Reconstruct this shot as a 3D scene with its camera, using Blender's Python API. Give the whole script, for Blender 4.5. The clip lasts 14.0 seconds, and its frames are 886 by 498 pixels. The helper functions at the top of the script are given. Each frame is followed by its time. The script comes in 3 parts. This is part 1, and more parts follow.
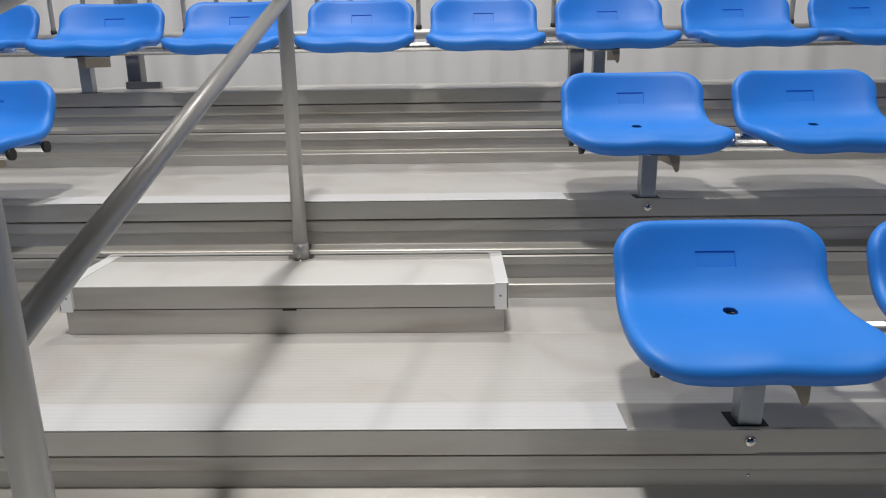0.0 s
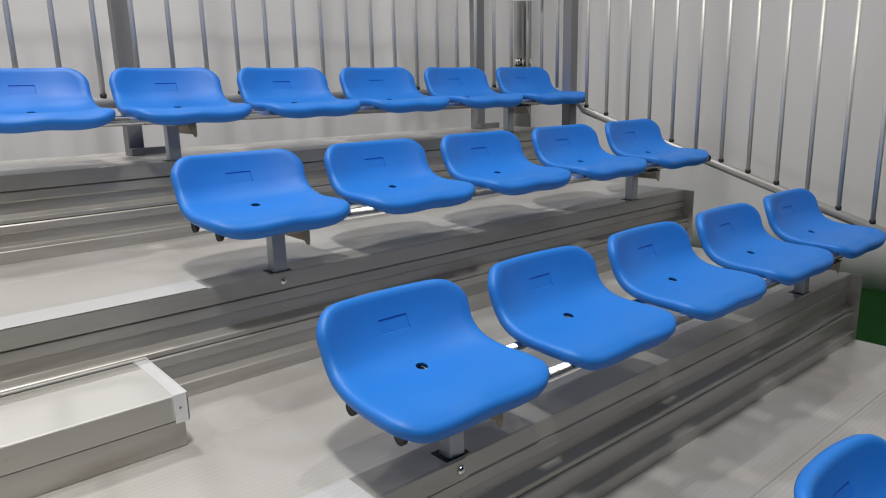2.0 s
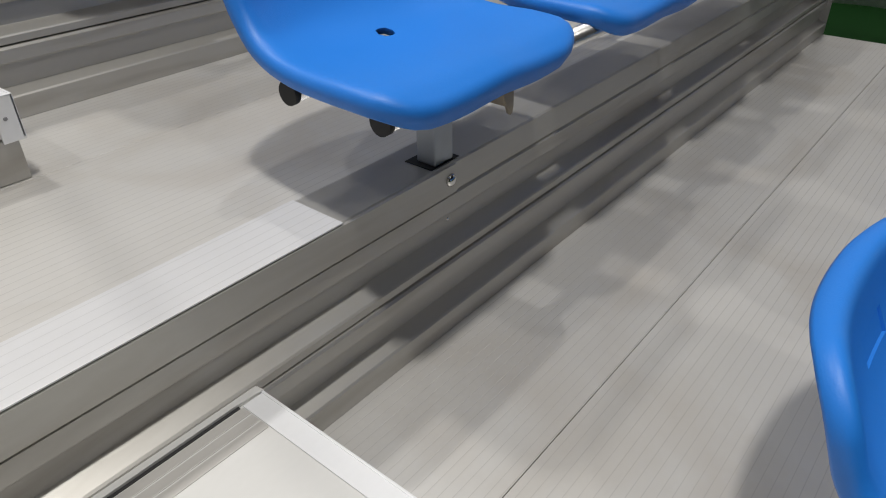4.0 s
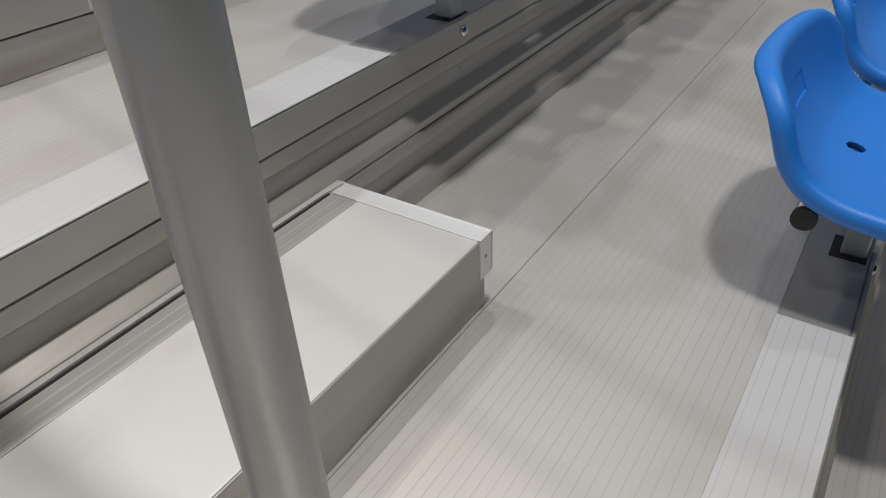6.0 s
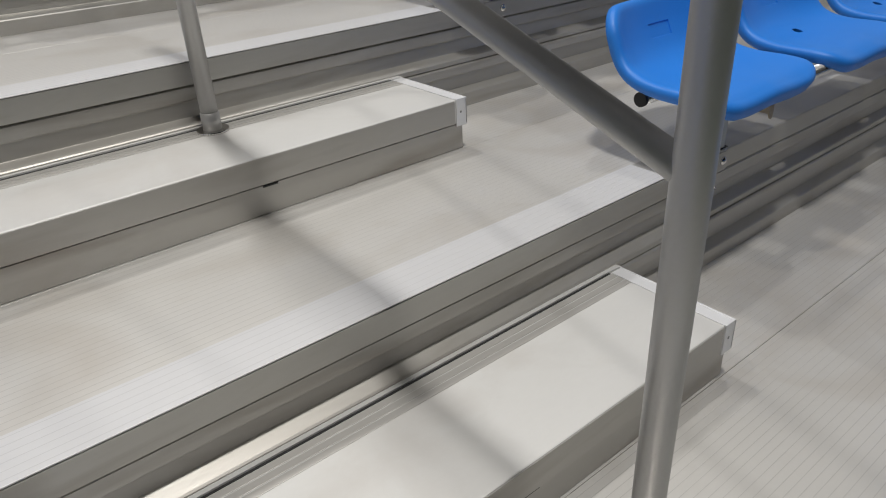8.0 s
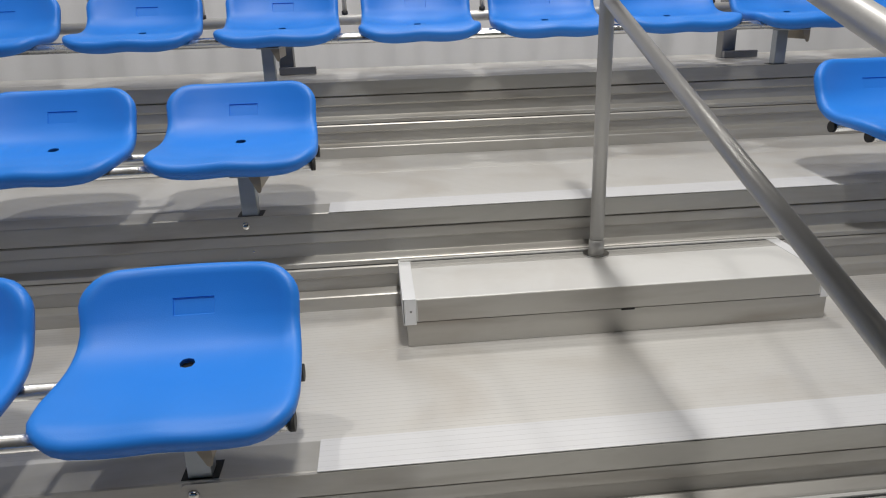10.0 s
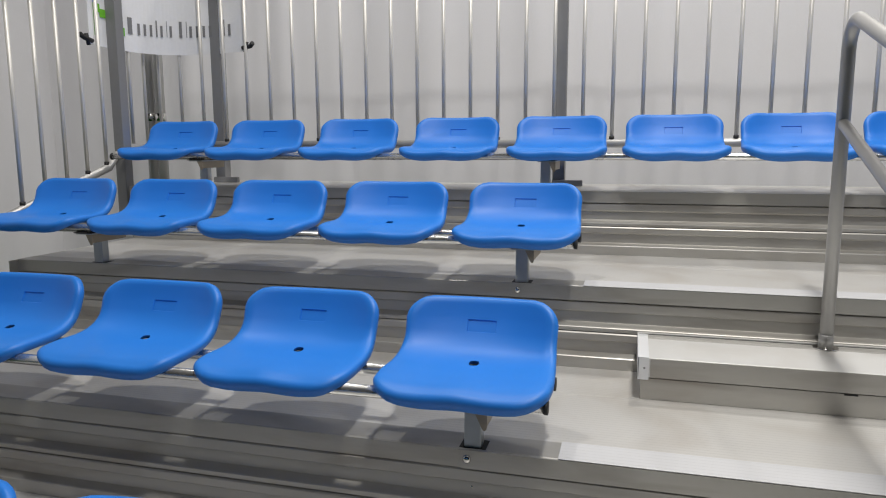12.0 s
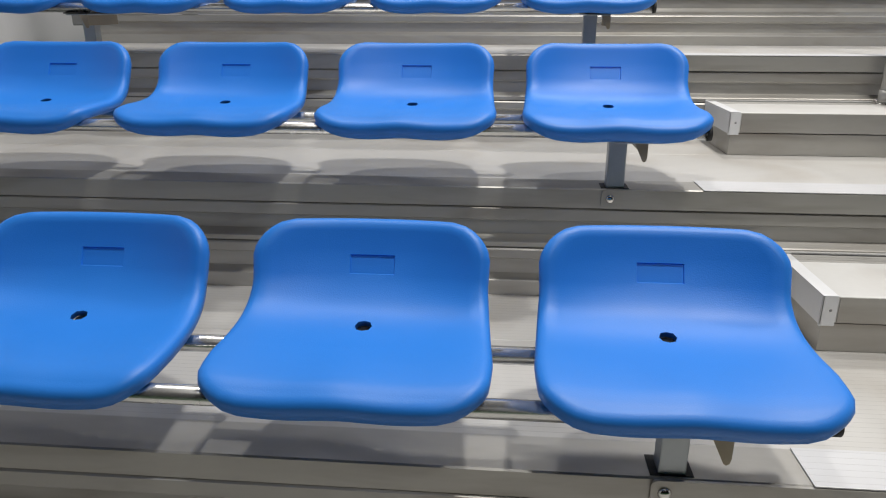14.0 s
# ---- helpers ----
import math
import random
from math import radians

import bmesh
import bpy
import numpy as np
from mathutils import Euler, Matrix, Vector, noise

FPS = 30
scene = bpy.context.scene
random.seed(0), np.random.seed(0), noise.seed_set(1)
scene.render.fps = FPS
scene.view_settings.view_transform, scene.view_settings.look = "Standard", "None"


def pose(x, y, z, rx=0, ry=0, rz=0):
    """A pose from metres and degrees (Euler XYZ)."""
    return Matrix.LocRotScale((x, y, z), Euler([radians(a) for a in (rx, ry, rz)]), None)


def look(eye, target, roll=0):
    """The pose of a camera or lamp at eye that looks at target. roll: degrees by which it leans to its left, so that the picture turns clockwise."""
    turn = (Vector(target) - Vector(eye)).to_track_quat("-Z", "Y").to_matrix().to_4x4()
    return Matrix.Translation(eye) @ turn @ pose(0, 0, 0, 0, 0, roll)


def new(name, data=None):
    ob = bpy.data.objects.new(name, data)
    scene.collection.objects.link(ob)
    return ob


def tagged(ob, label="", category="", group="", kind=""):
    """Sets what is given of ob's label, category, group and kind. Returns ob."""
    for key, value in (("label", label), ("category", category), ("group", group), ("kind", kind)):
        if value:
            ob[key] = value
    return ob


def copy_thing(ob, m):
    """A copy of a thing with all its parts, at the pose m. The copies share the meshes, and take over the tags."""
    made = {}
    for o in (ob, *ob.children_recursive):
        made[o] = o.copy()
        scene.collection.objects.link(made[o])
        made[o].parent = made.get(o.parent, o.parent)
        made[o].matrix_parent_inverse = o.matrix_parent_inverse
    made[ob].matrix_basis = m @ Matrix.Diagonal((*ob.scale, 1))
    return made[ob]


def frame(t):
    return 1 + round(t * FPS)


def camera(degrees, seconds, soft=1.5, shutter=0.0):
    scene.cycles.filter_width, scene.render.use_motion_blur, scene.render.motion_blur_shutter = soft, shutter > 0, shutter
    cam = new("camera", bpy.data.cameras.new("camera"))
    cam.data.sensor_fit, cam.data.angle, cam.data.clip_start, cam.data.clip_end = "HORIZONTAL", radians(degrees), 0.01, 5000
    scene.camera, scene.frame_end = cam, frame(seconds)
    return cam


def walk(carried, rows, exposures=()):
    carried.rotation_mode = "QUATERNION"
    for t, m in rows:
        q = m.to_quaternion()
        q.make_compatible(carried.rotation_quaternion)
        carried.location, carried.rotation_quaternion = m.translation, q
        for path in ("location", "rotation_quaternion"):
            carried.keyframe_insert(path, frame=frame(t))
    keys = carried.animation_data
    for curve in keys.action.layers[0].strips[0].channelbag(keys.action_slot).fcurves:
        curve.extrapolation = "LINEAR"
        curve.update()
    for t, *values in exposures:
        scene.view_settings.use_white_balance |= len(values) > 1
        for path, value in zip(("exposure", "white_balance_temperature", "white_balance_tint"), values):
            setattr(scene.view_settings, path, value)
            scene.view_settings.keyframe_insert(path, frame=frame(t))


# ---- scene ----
cam = camera(64.8, 14.0, soft=1.1)

PATH = [
    (0, (0.429, -1.15, 1.252), (0.392, 0.779, 0.725), -0.8),
    (0.5, (0.241, -1.198, 1.305), (0.53, 0.741, 0.912), -0.4),
    (1, (0.207, -1.072, 1.377), (0.969, 0.747, 1.04), -0.7),
    (1.5, (0.076, -1.073, 1.396), (1.182, 0.563, 1.08), -0.9),
    (2, (0.059, -1.036, 1.383), (1.312, 0.455, 0.93), -1.4),
    (2.5, (0.061, -1.031, 1.383), (1.351, 0.346, 0.721), -1.7),
    (3, (0.112, -0.844, 1.364), (1.348, 0.44, 0.455), -1.9),
    (3.5, (0.202, -0.681, 1.247), (1.418, 0.496, 0.181), -1.0),
    (4, (0.21, -0.614, 1.062), (1.504, 0.466, -0.015), -0.9),
    (6.5, (-0.283, -0.719, 1.02), (1.067, 0.167, -0.16), -2.8),
    (7, (-0.416, -0.756, 1.104), (0.836, 0.267, -0.074), -3.5),
    (9.3, (-0.569, -0.972, 1.341), (0.067, 0.789, 0.641), -1.2),
    (9.5, (-0.573, -1.012, 1.367), (-0.057, 0.791, 0.672), -1.6),
    (10, (-0.59, -1.097, 1.4), (-0.426, 0.783, 0.738), -1.8),
    (10.5, (-0.569, -1.196, 1.401), (-0.724, 0.729, 0.883), -1.1),
    (11, (-0.549, -1.27, 1.397), (-0.87, 0.66, 0.982), -0.6),
    (11.5, (-0.523, -1.455, 1.384), (-0.994, 0.451, 1.003), -0.4),
    (12, (-0.588, -1.606, 1.34), (-1.107, 0.303, 1.049), -0.2),
    (12.5, (-0.835, -1.635, 1.233), (-1.38, 0.269, 0.956), -0.1),
    (13, (-1.077, -1.457, 1.138), (-1.614, 0.448, 0.853), -0.1),
    (13.5, (-1.198, -1.6, 1.05), (-1.567, 0.3, 0.546), -0.2),
    (14, (-1.234, -1.714, 1.016), (-1.397, 0.17, 0.365), 0.0),
]
# the way round the front post of the handrail
ROUND = [(5.3, (0.0, -0.70, 0.99), (1.35, 0.36, -0.13), -2.0)]
walk(cam, [(t, look(e, g, r)) for t, e, g, r in sorted(PATH + ROUND)],
     [(0.0, 0.25), (1.0, 0.2), (2.5, 0.2), (3.5, 0.2), (6.5, 0.0), (7.0, 0.0), (9.5, 0.15), (11.0, 0.2), (12.0, 0.22), (13.0, 0.25), (14.0, 0.5)])

# ---- world and lamps ----
world = bpy.data.worlds.new("hall_light")
scene.world = world
world.use_nodes = True
wn = world.node_tree.nodes["Background"]
wn.inputs["Color"].default_value = (0.92, 0.95, 1.0, 1)
wn.inputs["Strength"].default_value = 0.003
scene.view_settings.exposure = 0.0


def lamp(name, eye, target, power, size, spread=180, colour=(1, 0.968, 0.92)):
    d = bpy.data.lights.new(name, "AREA")
    d.shape, d.size, d.energy, d.color, d.spread = "DISK", size, power, colour, radians(spread)
    ob = new(name, d)
    ob.matrix_world = look(eye, target)
    return ob


# ceiling lamps of the hall: one over the foot of the aisle, two over the seats, a softer one behind and a weak one in front
lamp("hall_lamp", (0.0, -0.9, 6.2), (0.0, 0.4, 0.6), 118, 0.42, 150)
for x, power in ((-2.4, 42), (2.4, 24)):
    lamp("hall_lamp", (x, 1.0, 6.2), (x * 0.8, 0.3, 0.6), power, 0.22, 150)
lamp("hall_lamp", (0.4, 3.0, 6.4), (0.3, 0.2, 0.6), 58, 0.5, 150)
lamp("hall_lamp", (0.0, -4.2, 5.8), (0.0, 3.0, 2.2), 32, 0.4, 120)

# ---- materials ----


def mat(name, colour, rough=0.5, metal=0.0, vary=0.06, scale=6.0, stretch=(1, 1, 1), bump=0.0, bump_scale=60.0, grain=0.04, spec=0.5, rough_vary=0.08):
    """A surface with broad stains and a fine grain, in object space."""
    m = bpy.data.materials.new(name)
    m.use_nodes = True
    nt = m.node_tree
    b = nt.nodes["Principled BSDF"]
    b.inputs["Roughness"].default_value = rough
    b.inputs["Metallic"].default_value = metal
    b.inputs["Specular IOR Level"].default_value = spec
    tc = nt.nodes.new("ShaderNodeTexCoord")
    mp = nt.nodes.new("ShaderNodeMapping")
    mp.inputs["Scale"].default_value = stretch
    nt.links.new(tc.outputs["Object"], mp.inputs["Vector"])
    n1 = nt.nodes.new("ShaderNodeTexNoise")
    n1.inputs["Scale"].default_value, n1.inputs["Detail"].default_value = scale, 5
    nt.links.new(mp.outputs["Vector"], n1.inputs["Vector"])
    n2 = nt.nodes.new("ShaderNodeTexNoise")
    n2.inputs["Scale"].default_value, n2.inputs["Detail"].default_value = bump_scale, 3
    nt.links.new(mp.outputs["Vector"], n2.inputs["Vector"])
    mix = nt.nodes.new("ShaderNodeMath")
    mix.operation = "MULTIPLY_ADD"
    nt.links.new(n1.outputs["Fac"], mix.inputs[0])
    mix.inputs[1].default_value = 2 * vary
    mix.inputs[2].default_value = 1 - vary
    mix2 = nt.nodes.new("ShaderNodeMath")
    mix2.operation = "MULTIPLY_ADD"
    nt.links.new(n2.outputs["Fac"], mix2.inputs[0])
    mix2.inputs[1].default_value = 2 * grain
    mix2.inputs[2].default_value = -grain
    add = nt.nodes.new("ShaderNodeMath")
    nt.links.new(mix.outputs[0], add.inputs[0])
    nt.links.new(mix2.outputs[0], add.inputs[1])
    col = nt.nodes.new("ShaderNodeVectorMath")
    col.operation = "SCALE"
    col.inputs[0].default_value = colour
    nt.links.new(add.outputs[0], col.inputs["Scale"])
    nt.links.new(col.outputs[0], b.inputs["Base Color"])
    rr = nt.nodes.new("ShaderNodeMath")
    rr.operation = "MULTIPLY_ADD"
    nt.links.new(n1.outputs["Fac"], rr.inputs[0])
    rr.inputs[1].default_value = 2 * rough_vary
    rr.inputs[2].default_value = rough - rough_vary
    nt.links.new(rr.outputs[0], b.inputs["Roughness"])
    if bump:
        bp = nt.nodes.new("ShaderNodeBump")
        bp.inputs["Strength"].default_value, bp.inputs["Distance"].default_value = bump, 0.002
        nt.links.new(n2.outputs["Fac"], bp.inputs["Height"])
        nt.links.new(bp.outputs[0], b.inputs["Normal"])
    return m


def soiled(m, tint, amount, scale=3.0, stretch=(1, 1, 1)):
    """Faint worn patches of another tint with soft, uneven shapes of their own."""
    nt = m.node_tree
    b = nt.nodes["Principled BSDF"]
    old = b.inputs["Base Color"].links[0].from_socket
    tc = nt.nodes.new("ShaderNodeTexCoord")
    mp = nt.nodes.new("ShaderNodeMapping")
    mp.inputs["Scale"].default_value = stretch
    mp.inputs["Location"].default_value = (3.1, 1.7, 0.4)
    nt.links.new(tc.outputs["Object"], mp.inputs["Vector"])
    no = nt.nodes.new("ShaderNodeTexNoise")
    no.inputs["Scale"].default_value, no.inputs["Detail"].default_value, no.inputs["Distortion"].default_value = scale, 8, 0.6
    nt.links.new(mp.outputs["Vector"], no.inputs["Vector"])
    ramp = nt.nodes.new("ShaderNodeMapRange")
    ramp.inputs["From Min"].default_value, ramp.inputs["From Max"].default_value = 0.50, 0.72
    ramp.inputs["To Max"].default_value = amount
    nt.links.new(no.outputs["Fac"], ramp.inputs["Value"])
    mix = nt.nodes.new("ShaderNodeMix")
    mix.data_type = "RGBA"
    nt.links.new(ramp.outputs[0], mix.inputs["Factor"])
    nt.links.new(old, mix.inputs[6])
    mix.inputs[7].default_value = (*tint, 1)
    nt.links.new(mix.outputs[2], b.inputs["Base Color"])
    return m


def grooved(m, pitch, dark, depth=0.6):
    """Adds fine lines along x, pitch metres apart, to a surface made by mat()."""
    nt = m.node_tree
    b = nt.nodes["Principled BSDF"]
    tc = nt.nodes.new("ShaderNodeTexCoord")
    sep = nt.nodes.new("ShaderNodeSeparateXYZ")
    nt.links.new(tc.outputs["Object"], sep.inputs[0])

    def maths(op, a, v):
        n = nt.nodes.new("ShaderNodeMath")
        n.operation = op
        nt.links.new(a, n.inputs[0])
        n.inputs[1].default_value = v
        return n.outputs[0]
    fr = maths("FRACT", maths("DIVIDE", maths("ADD", sep.outputs["Y"], 10.004), pitch), 0)
    line = maths("LESS_THAN", fr, 0.08)
    wear = nt.nodes.new("ShaderNodeTexNoise")
    wear.inputs["Scale"].default_value = 2.2
    nt.links.new(tc.outputs["Object"], wear.inputs["Vector"])
    amount = nt.nodes.new("ShaderNodeMath")
    amount.operation = "MULTIPLY"
    nt.links.new(line, amount.inputs[0])
    nt.links.new(wear.outputs["Fac"], amount.inputs[1])
    shade = maths("MULTIPLY_ADD", amount.outputs[0], -2 * dark)
    shade.node.inputs[2].default_value = 1.0
    old = b.inputs["Base Color"].links[0].from_socket
    sc = nt.nodes.new("ShaderNodeVectorMath")
    sc.operation = "SCALE"
    nt.links.new(old, sc.inputs[0])
    nt.links.new(shade, sc.inputs["Scale"])
    nt.links.new(sc.outputs[0], b.inputs["Base Color"])
    bp = nt.nodes.new("ShaderNodeBump")
    bp.invert = True
    bp.inputs["Strength"].default_value, bp.inputs["Distance"].default_value = depth, 0.0015
    nt.links.new(line, bp.inputs["Height"])
    if b.inputs["Normal"].links:
        nt.links.new(b.inputs["Normal"].links[0].from_socket, bp.inputs["Normal"])
    nt.links.new(bp.outputs[0], b.inputs["Normal"])
    return m


M_SEAT = mat("blue_plastic", (0.018, 0.198, 0.70), 0.46, 0, 0.05, 7, bump=0.14, bump_scale=420, grain=0.015, spec=0.45)
M_DECK = mat("mill_aluminium_deck", (0.61, 0.60, 0.578), 0.46, 0.45, 0.06, 3.5, (0.5, 1, 1), 0.1, 160, 0.02)
grooved(M_DECK, 0.0155, 0.17, 0.4)
M_STRIP = grooved(mat("ribbed_edge_strip", (0.655, 0.66, 0.675), 0.46, 0.32, 0.04, 4, (0.3, 1, 1), 0.08, 120, 0.02), 0.0165, 0.12, 0.5)
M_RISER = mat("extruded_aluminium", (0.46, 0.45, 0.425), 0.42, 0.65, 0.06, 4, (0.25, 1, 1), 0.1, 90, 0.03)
M_STEP = mat("step_sheet", (0.64, 0.64, 0.63), 0.5, 0.3, 0.05, 4, (0.5, 1, 1), 0.1, 120, 0.02)
M_TRIM = mat("bright_trim_aluminium", (0.76, 0.77, 0.79), 0.48, 0.35, 0.04, 6, (0.5, 1, 1), 0.08, 120, 0.02)
soiled(M_DECK, (0.42, 0.37, 0.31), 0.40, 3.2)
soiled(M_STEP, (0.45, 0.41, 0.37), 0.30, 5.0)
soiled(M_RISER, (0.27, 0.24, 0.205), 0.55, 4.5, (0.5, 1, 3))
M_RAIL = mat("brushed_rail", (0.47, 0.465, 0.455), 0.42, 0.45, 0.05, 8, bump=0.08, bump_scale=180, grain=0.03)
M_CHROME = mat("polished_steel", (0.72, 0.71, 0.69), 0.16, 1.0, 0.04, 12)
M_BALUSTER = mat("satin_steel", (0.74, 0.72, 0.68), 0.42, 0.3, 0.05, 12)
M_TUBE = mat("seat_tube_aluminium", (0.74, 0.74, 0.73), 0.25, 0.9, 0.04, 10)
M_GALV = mat("galvanised_steel", (0.44, 0.47, 0.50), 0.38, 0.7, 0.10, 18, bump=0.1, bump_scale=70)
M_ZINC = mat("yellowed_zinc_plate", (0.36, 0.31, 0.24), 0.45, 0.5, 0.10, 20)
M_RIB = mat("tread_rib_aluminium", (0.50, 0.49, 0.47), 0.45, 0.5, 0.06, 6, (0.3, 1, 1), 0.1, 90, 0.03)
M_POST = mat("grey_square_post", (0.26, 0.26, 0.265), 0.5, 0.3, 0.06, 8)
# rubber and plastic parts, and the painted shade inside the seats' drain holes
M_BLACK = mat("black_rubber_and_shade", (0.012, 0.012, 0.013), 0.6, 0, 0.1, 20)
M_CURTAIN = mat("pale_grey_cloth", (0.85, 0.845, 0.87), 0.8, 0, 0.05, 1.6, (1, 1, 0.4), 0.25, 240, 0.03, 0.2)
M_GREEN = mat("green_carpet", (0.009, 0.048, 0.010), 0.95, 0, 0.2, 30, bump=0.6, bump_scale=400, grain=0.2, spec=0.1)
M_HALL = mat("hall_wall", (0.32, 0.32, 0.32), 0.8, 0, 0.05, 1)
M_BANNER = mat("white_banner", (0.82, 0.82, 0.83), 0.55, 0, 0.03, 5)
M_INK = mat("grey_print", (0.20, 0.20, 0.205), 0.6, 0, 0.05, 20)
M_LOGO = mat("green_print", (0.16, 0.50, 0.03), 0.6, 0, 0.05, 20)
M_LOGOB = mat("blue_print", (0.05, 0.16, 0.75), 0.6, 0, 0.05, 20)

# ---- mesh helpers ----


def mesh_object(name, bm, material, smooth=False):
    bmesh.ops.recalc_face_normals(bm, faces=bm.faces)
    me = bpy.data.meshes.new(name)
    bm.to_mesh(me)
    bm.free()
    me.materials.append(material)
    if smooth:
        for p in me.polygons:
            p.use_smooth = True
    return new(name, me)


def part(name, bm, material, parent, label="", smooth=False):
    ob = mesh_object(name, bm, material, smooth)
    ob.parent = parent
    if label:
        tagged(ob, label)
    return ob


def empty(name, place, label, category, group="", kind=""):
    ob = new(name)
    ob.location = place
    return tagged(ob, label, category, group, kind)


def box(x0, x1, y0, y1, z0, z1, bevel=0.0):
    bm = bmesh.new()
    bmesh.ops.create_cube(bm, size=1)
    for v in bm.verts:
        v.co = Vector(((x0 + x1) / 2 + v.co.x * (x1 - x0), (y0 + y1) / 2 + v.co.y * (y1 - y0), (z0 + z1) / 2 + v.co.z * (z1 - z0)))
    if bevel:
        bmesh.ops.bevel(bm, geom=bm.edges[:], offset=bevel, segments=2, affect="EDGES", profile=0.5)
    return bm


def extrude_x(profile, x0, x1):
    """A prism along x over a closed outline of (y, z)."""
    bm = bmesh.new()
    a = [bm.verts.new((x0, y, z)) for y, z in profile]
    b = [bm.verts.new((x1, y, z)) for y, z in profile]
    n = len(profile)
    for i in range(n):
        bm.faces.new((a[i], a[(i + 1) % n], b[(i + 1) % n], b[i]))
    bm.faces.new(a)
    bm.faces.new(b[::-1])
    return bm


def tube(points, radius, sides=20, bm=None):
    """A round bar along a line of points, with flat ends."""
    bm = bm or bmesh.new()
    pts = [Vector(p) for p in points]
    rings = []
    up = None
    for i, p in enumerate(pts):
        d = (pts[min(i + 1, len(pts) - 1)] - pts[max(i - 1, 0)]).normalized()
        if up is None:
            up = d.orthogonal().normalized()
        up = (up - d * up.dot(d)).normalized()
        side = d.cross(up)
        rings.append([bm.verts.new(p + radius * (math.cos(2 * math.pi * k / sides) * up + math.sin(2 * math.pi * k / sides) * side)) for k in range(sides)])
    for r0, r1 in zip(rings, rings[1:]):
        for k in range(sides):
            bm.faces.new((r0[k], r0[(k + 1) % sides], r1[(k + 1) % sides], r1[k]))
    bm.faces.new(rings[0][::-1])
    bm.faces.new(rings[-1])
    return bm


def smooth_sides(ob):
    """Round shading on the sides of a bar, flat ends."""
    for p in ob.data.polygons:
        p.use_smooth = len(p.vertices) == 4
    return ob


def bar(name, points, radius, material, parent, label="", sides=20):
    return smooth_sides(part(name, tube(points, radius, sides), material, parent, label))


def arc(centre, r, a0, a1, n, x=0.0):
    """Points of an arc in the plane of constant x, angles in degrees from +y towards +z."""
    return [(x, centre[0] + r * math.cos(radians(a0 + (a1 - a0) * i / n)), centre[1] + r * math.sin(radians(a0 + (a1 - a0) * i / n))) for i in range(n + 1)]


# ---- the plan ----
RUN, RISE = 0.77, 0.275
Z2 = 0.592                                   # deck of the second tier
END = 3.13                                   # half length of the tiers
NOSE = [(n - 2) * RUN for n in range(1, 5)]  # front faces of the tiers
TOP = [Z2 + (n - 2) * RISE for n in range(1, 5)]
PITCH, FIRST = 0.50, 0.965
ROWS_X = [FIRST + PITCH * k for k in range(5)]

# ---- floor, curtains, hall ----
floor = mesh_object("floor", box(-14, 14, -14, 8, -0.1, 0.0), M_GREEN)
tagged(floor, "dark green carpet laid over the hall floor", "floor", kind="structure")


def curtain(name, p0, p1, z0, z1, label, step=0.014, depth=0.036, seed=0):
    rnd = random.Random(seed)
    a, b = Vector(p0), Vector(p1)
    length = (b - a).length
    d = (b - a).normalized()
    nrm = Vector((-d.y, d.x, 0))
    n = int(length / step)
    ph = [rnd.uniform(0, 6.28) for _ in range(6)]
    zs = [z0 + (z1 - z0) * i / 10 for i in range(11)]
    bm = bmesh.new()
    cols = []
    for i in range(n + 1):
        s = length * i / n
        col = []
        for z in zs:
            h = (z - z0) / (z1 - z0)
            w = math.sin(s * 7.1 + ph[0] + 0.6 * math.sin(s * 1.7 + ph[1]) + 0.25 * h) * 0.5 + math.sin(s * 17.3 + ph[2] + 0.5 * math.sin(z * 1.3 + ph[4])) * 0.22 + math.sin(s * 2.3 + ph[3]) * 0.5
            w += 0.16 * math.sin(s * 29.0 + ph[5] + 1.6 * math.sin(s * 2.9 + ph[0]) + 0.3 * h) * (0.5 + 0.5 * math.sin(s * 1.9 + ph[2]))
            col.append(bm.verts.new(a + d * s + nrm * (depth * w) + Vector((0, 0, z))))
        cols.append(col)
    for c0, c1 in zip(cols, cols[1:]):
        for j in range(10):
            bm.faces.new((c0[j], c1[j], c1[j + 1], c0[j + 1]))
    ob = mesh_object(name, bm, M_CURTAIN, True)
    m = ob.modifiers.new("thickness", "SOLIDIFY")
    m.thickness = 0.004
    return tagged(ob, label, "curtain", "curtains round the stand")


curtain("back_curtain", (-5.22, 3.06, 0), (5.22, 3.06, 0), 0.0, 3.6, "pale grey fabric drape hanging behind the bleacher", seed=1)
curtain("side_curtain", (5.12, 3.16, 0), (5.12, -4.5, 0), 0.0, 3.6, "pale grey fabric drape hanging beside the bleacher", seed=2)
curtain("side_curtain", (-5.12, -4.5, 0), (-5.12, 3.16, 0), 0.0, 3.6, "pale grey fabric drape hanging beside the bleacher", seed=3)

# ---- tiers ----
# each plank: an upright face, an undercut, a recessed web and a ledge that slopes out to the front
RISER = [(0.007, -0.053), (0.002, -0.056), (0.001, -0.083), (0.004, -0.086), (0.012, -0.087), (0.014, -0.090), (0.012, -0.125), (-0.015, -0.1360), (-0.018, -0.1385), (-0.018, -0.1505)]
RISER2 = [(-0.010, -0.1525), (-0.020, -0.154), (-0.023, -0.158), (-0.024, -0.179), (-0.021, -0.182), (-0.010, -0.183), (-0.008, -0.186), (-0.009, -0.224), (-0.033, -0.2345), (-0.036, -0.2375), (-0.036, -0.2755)]


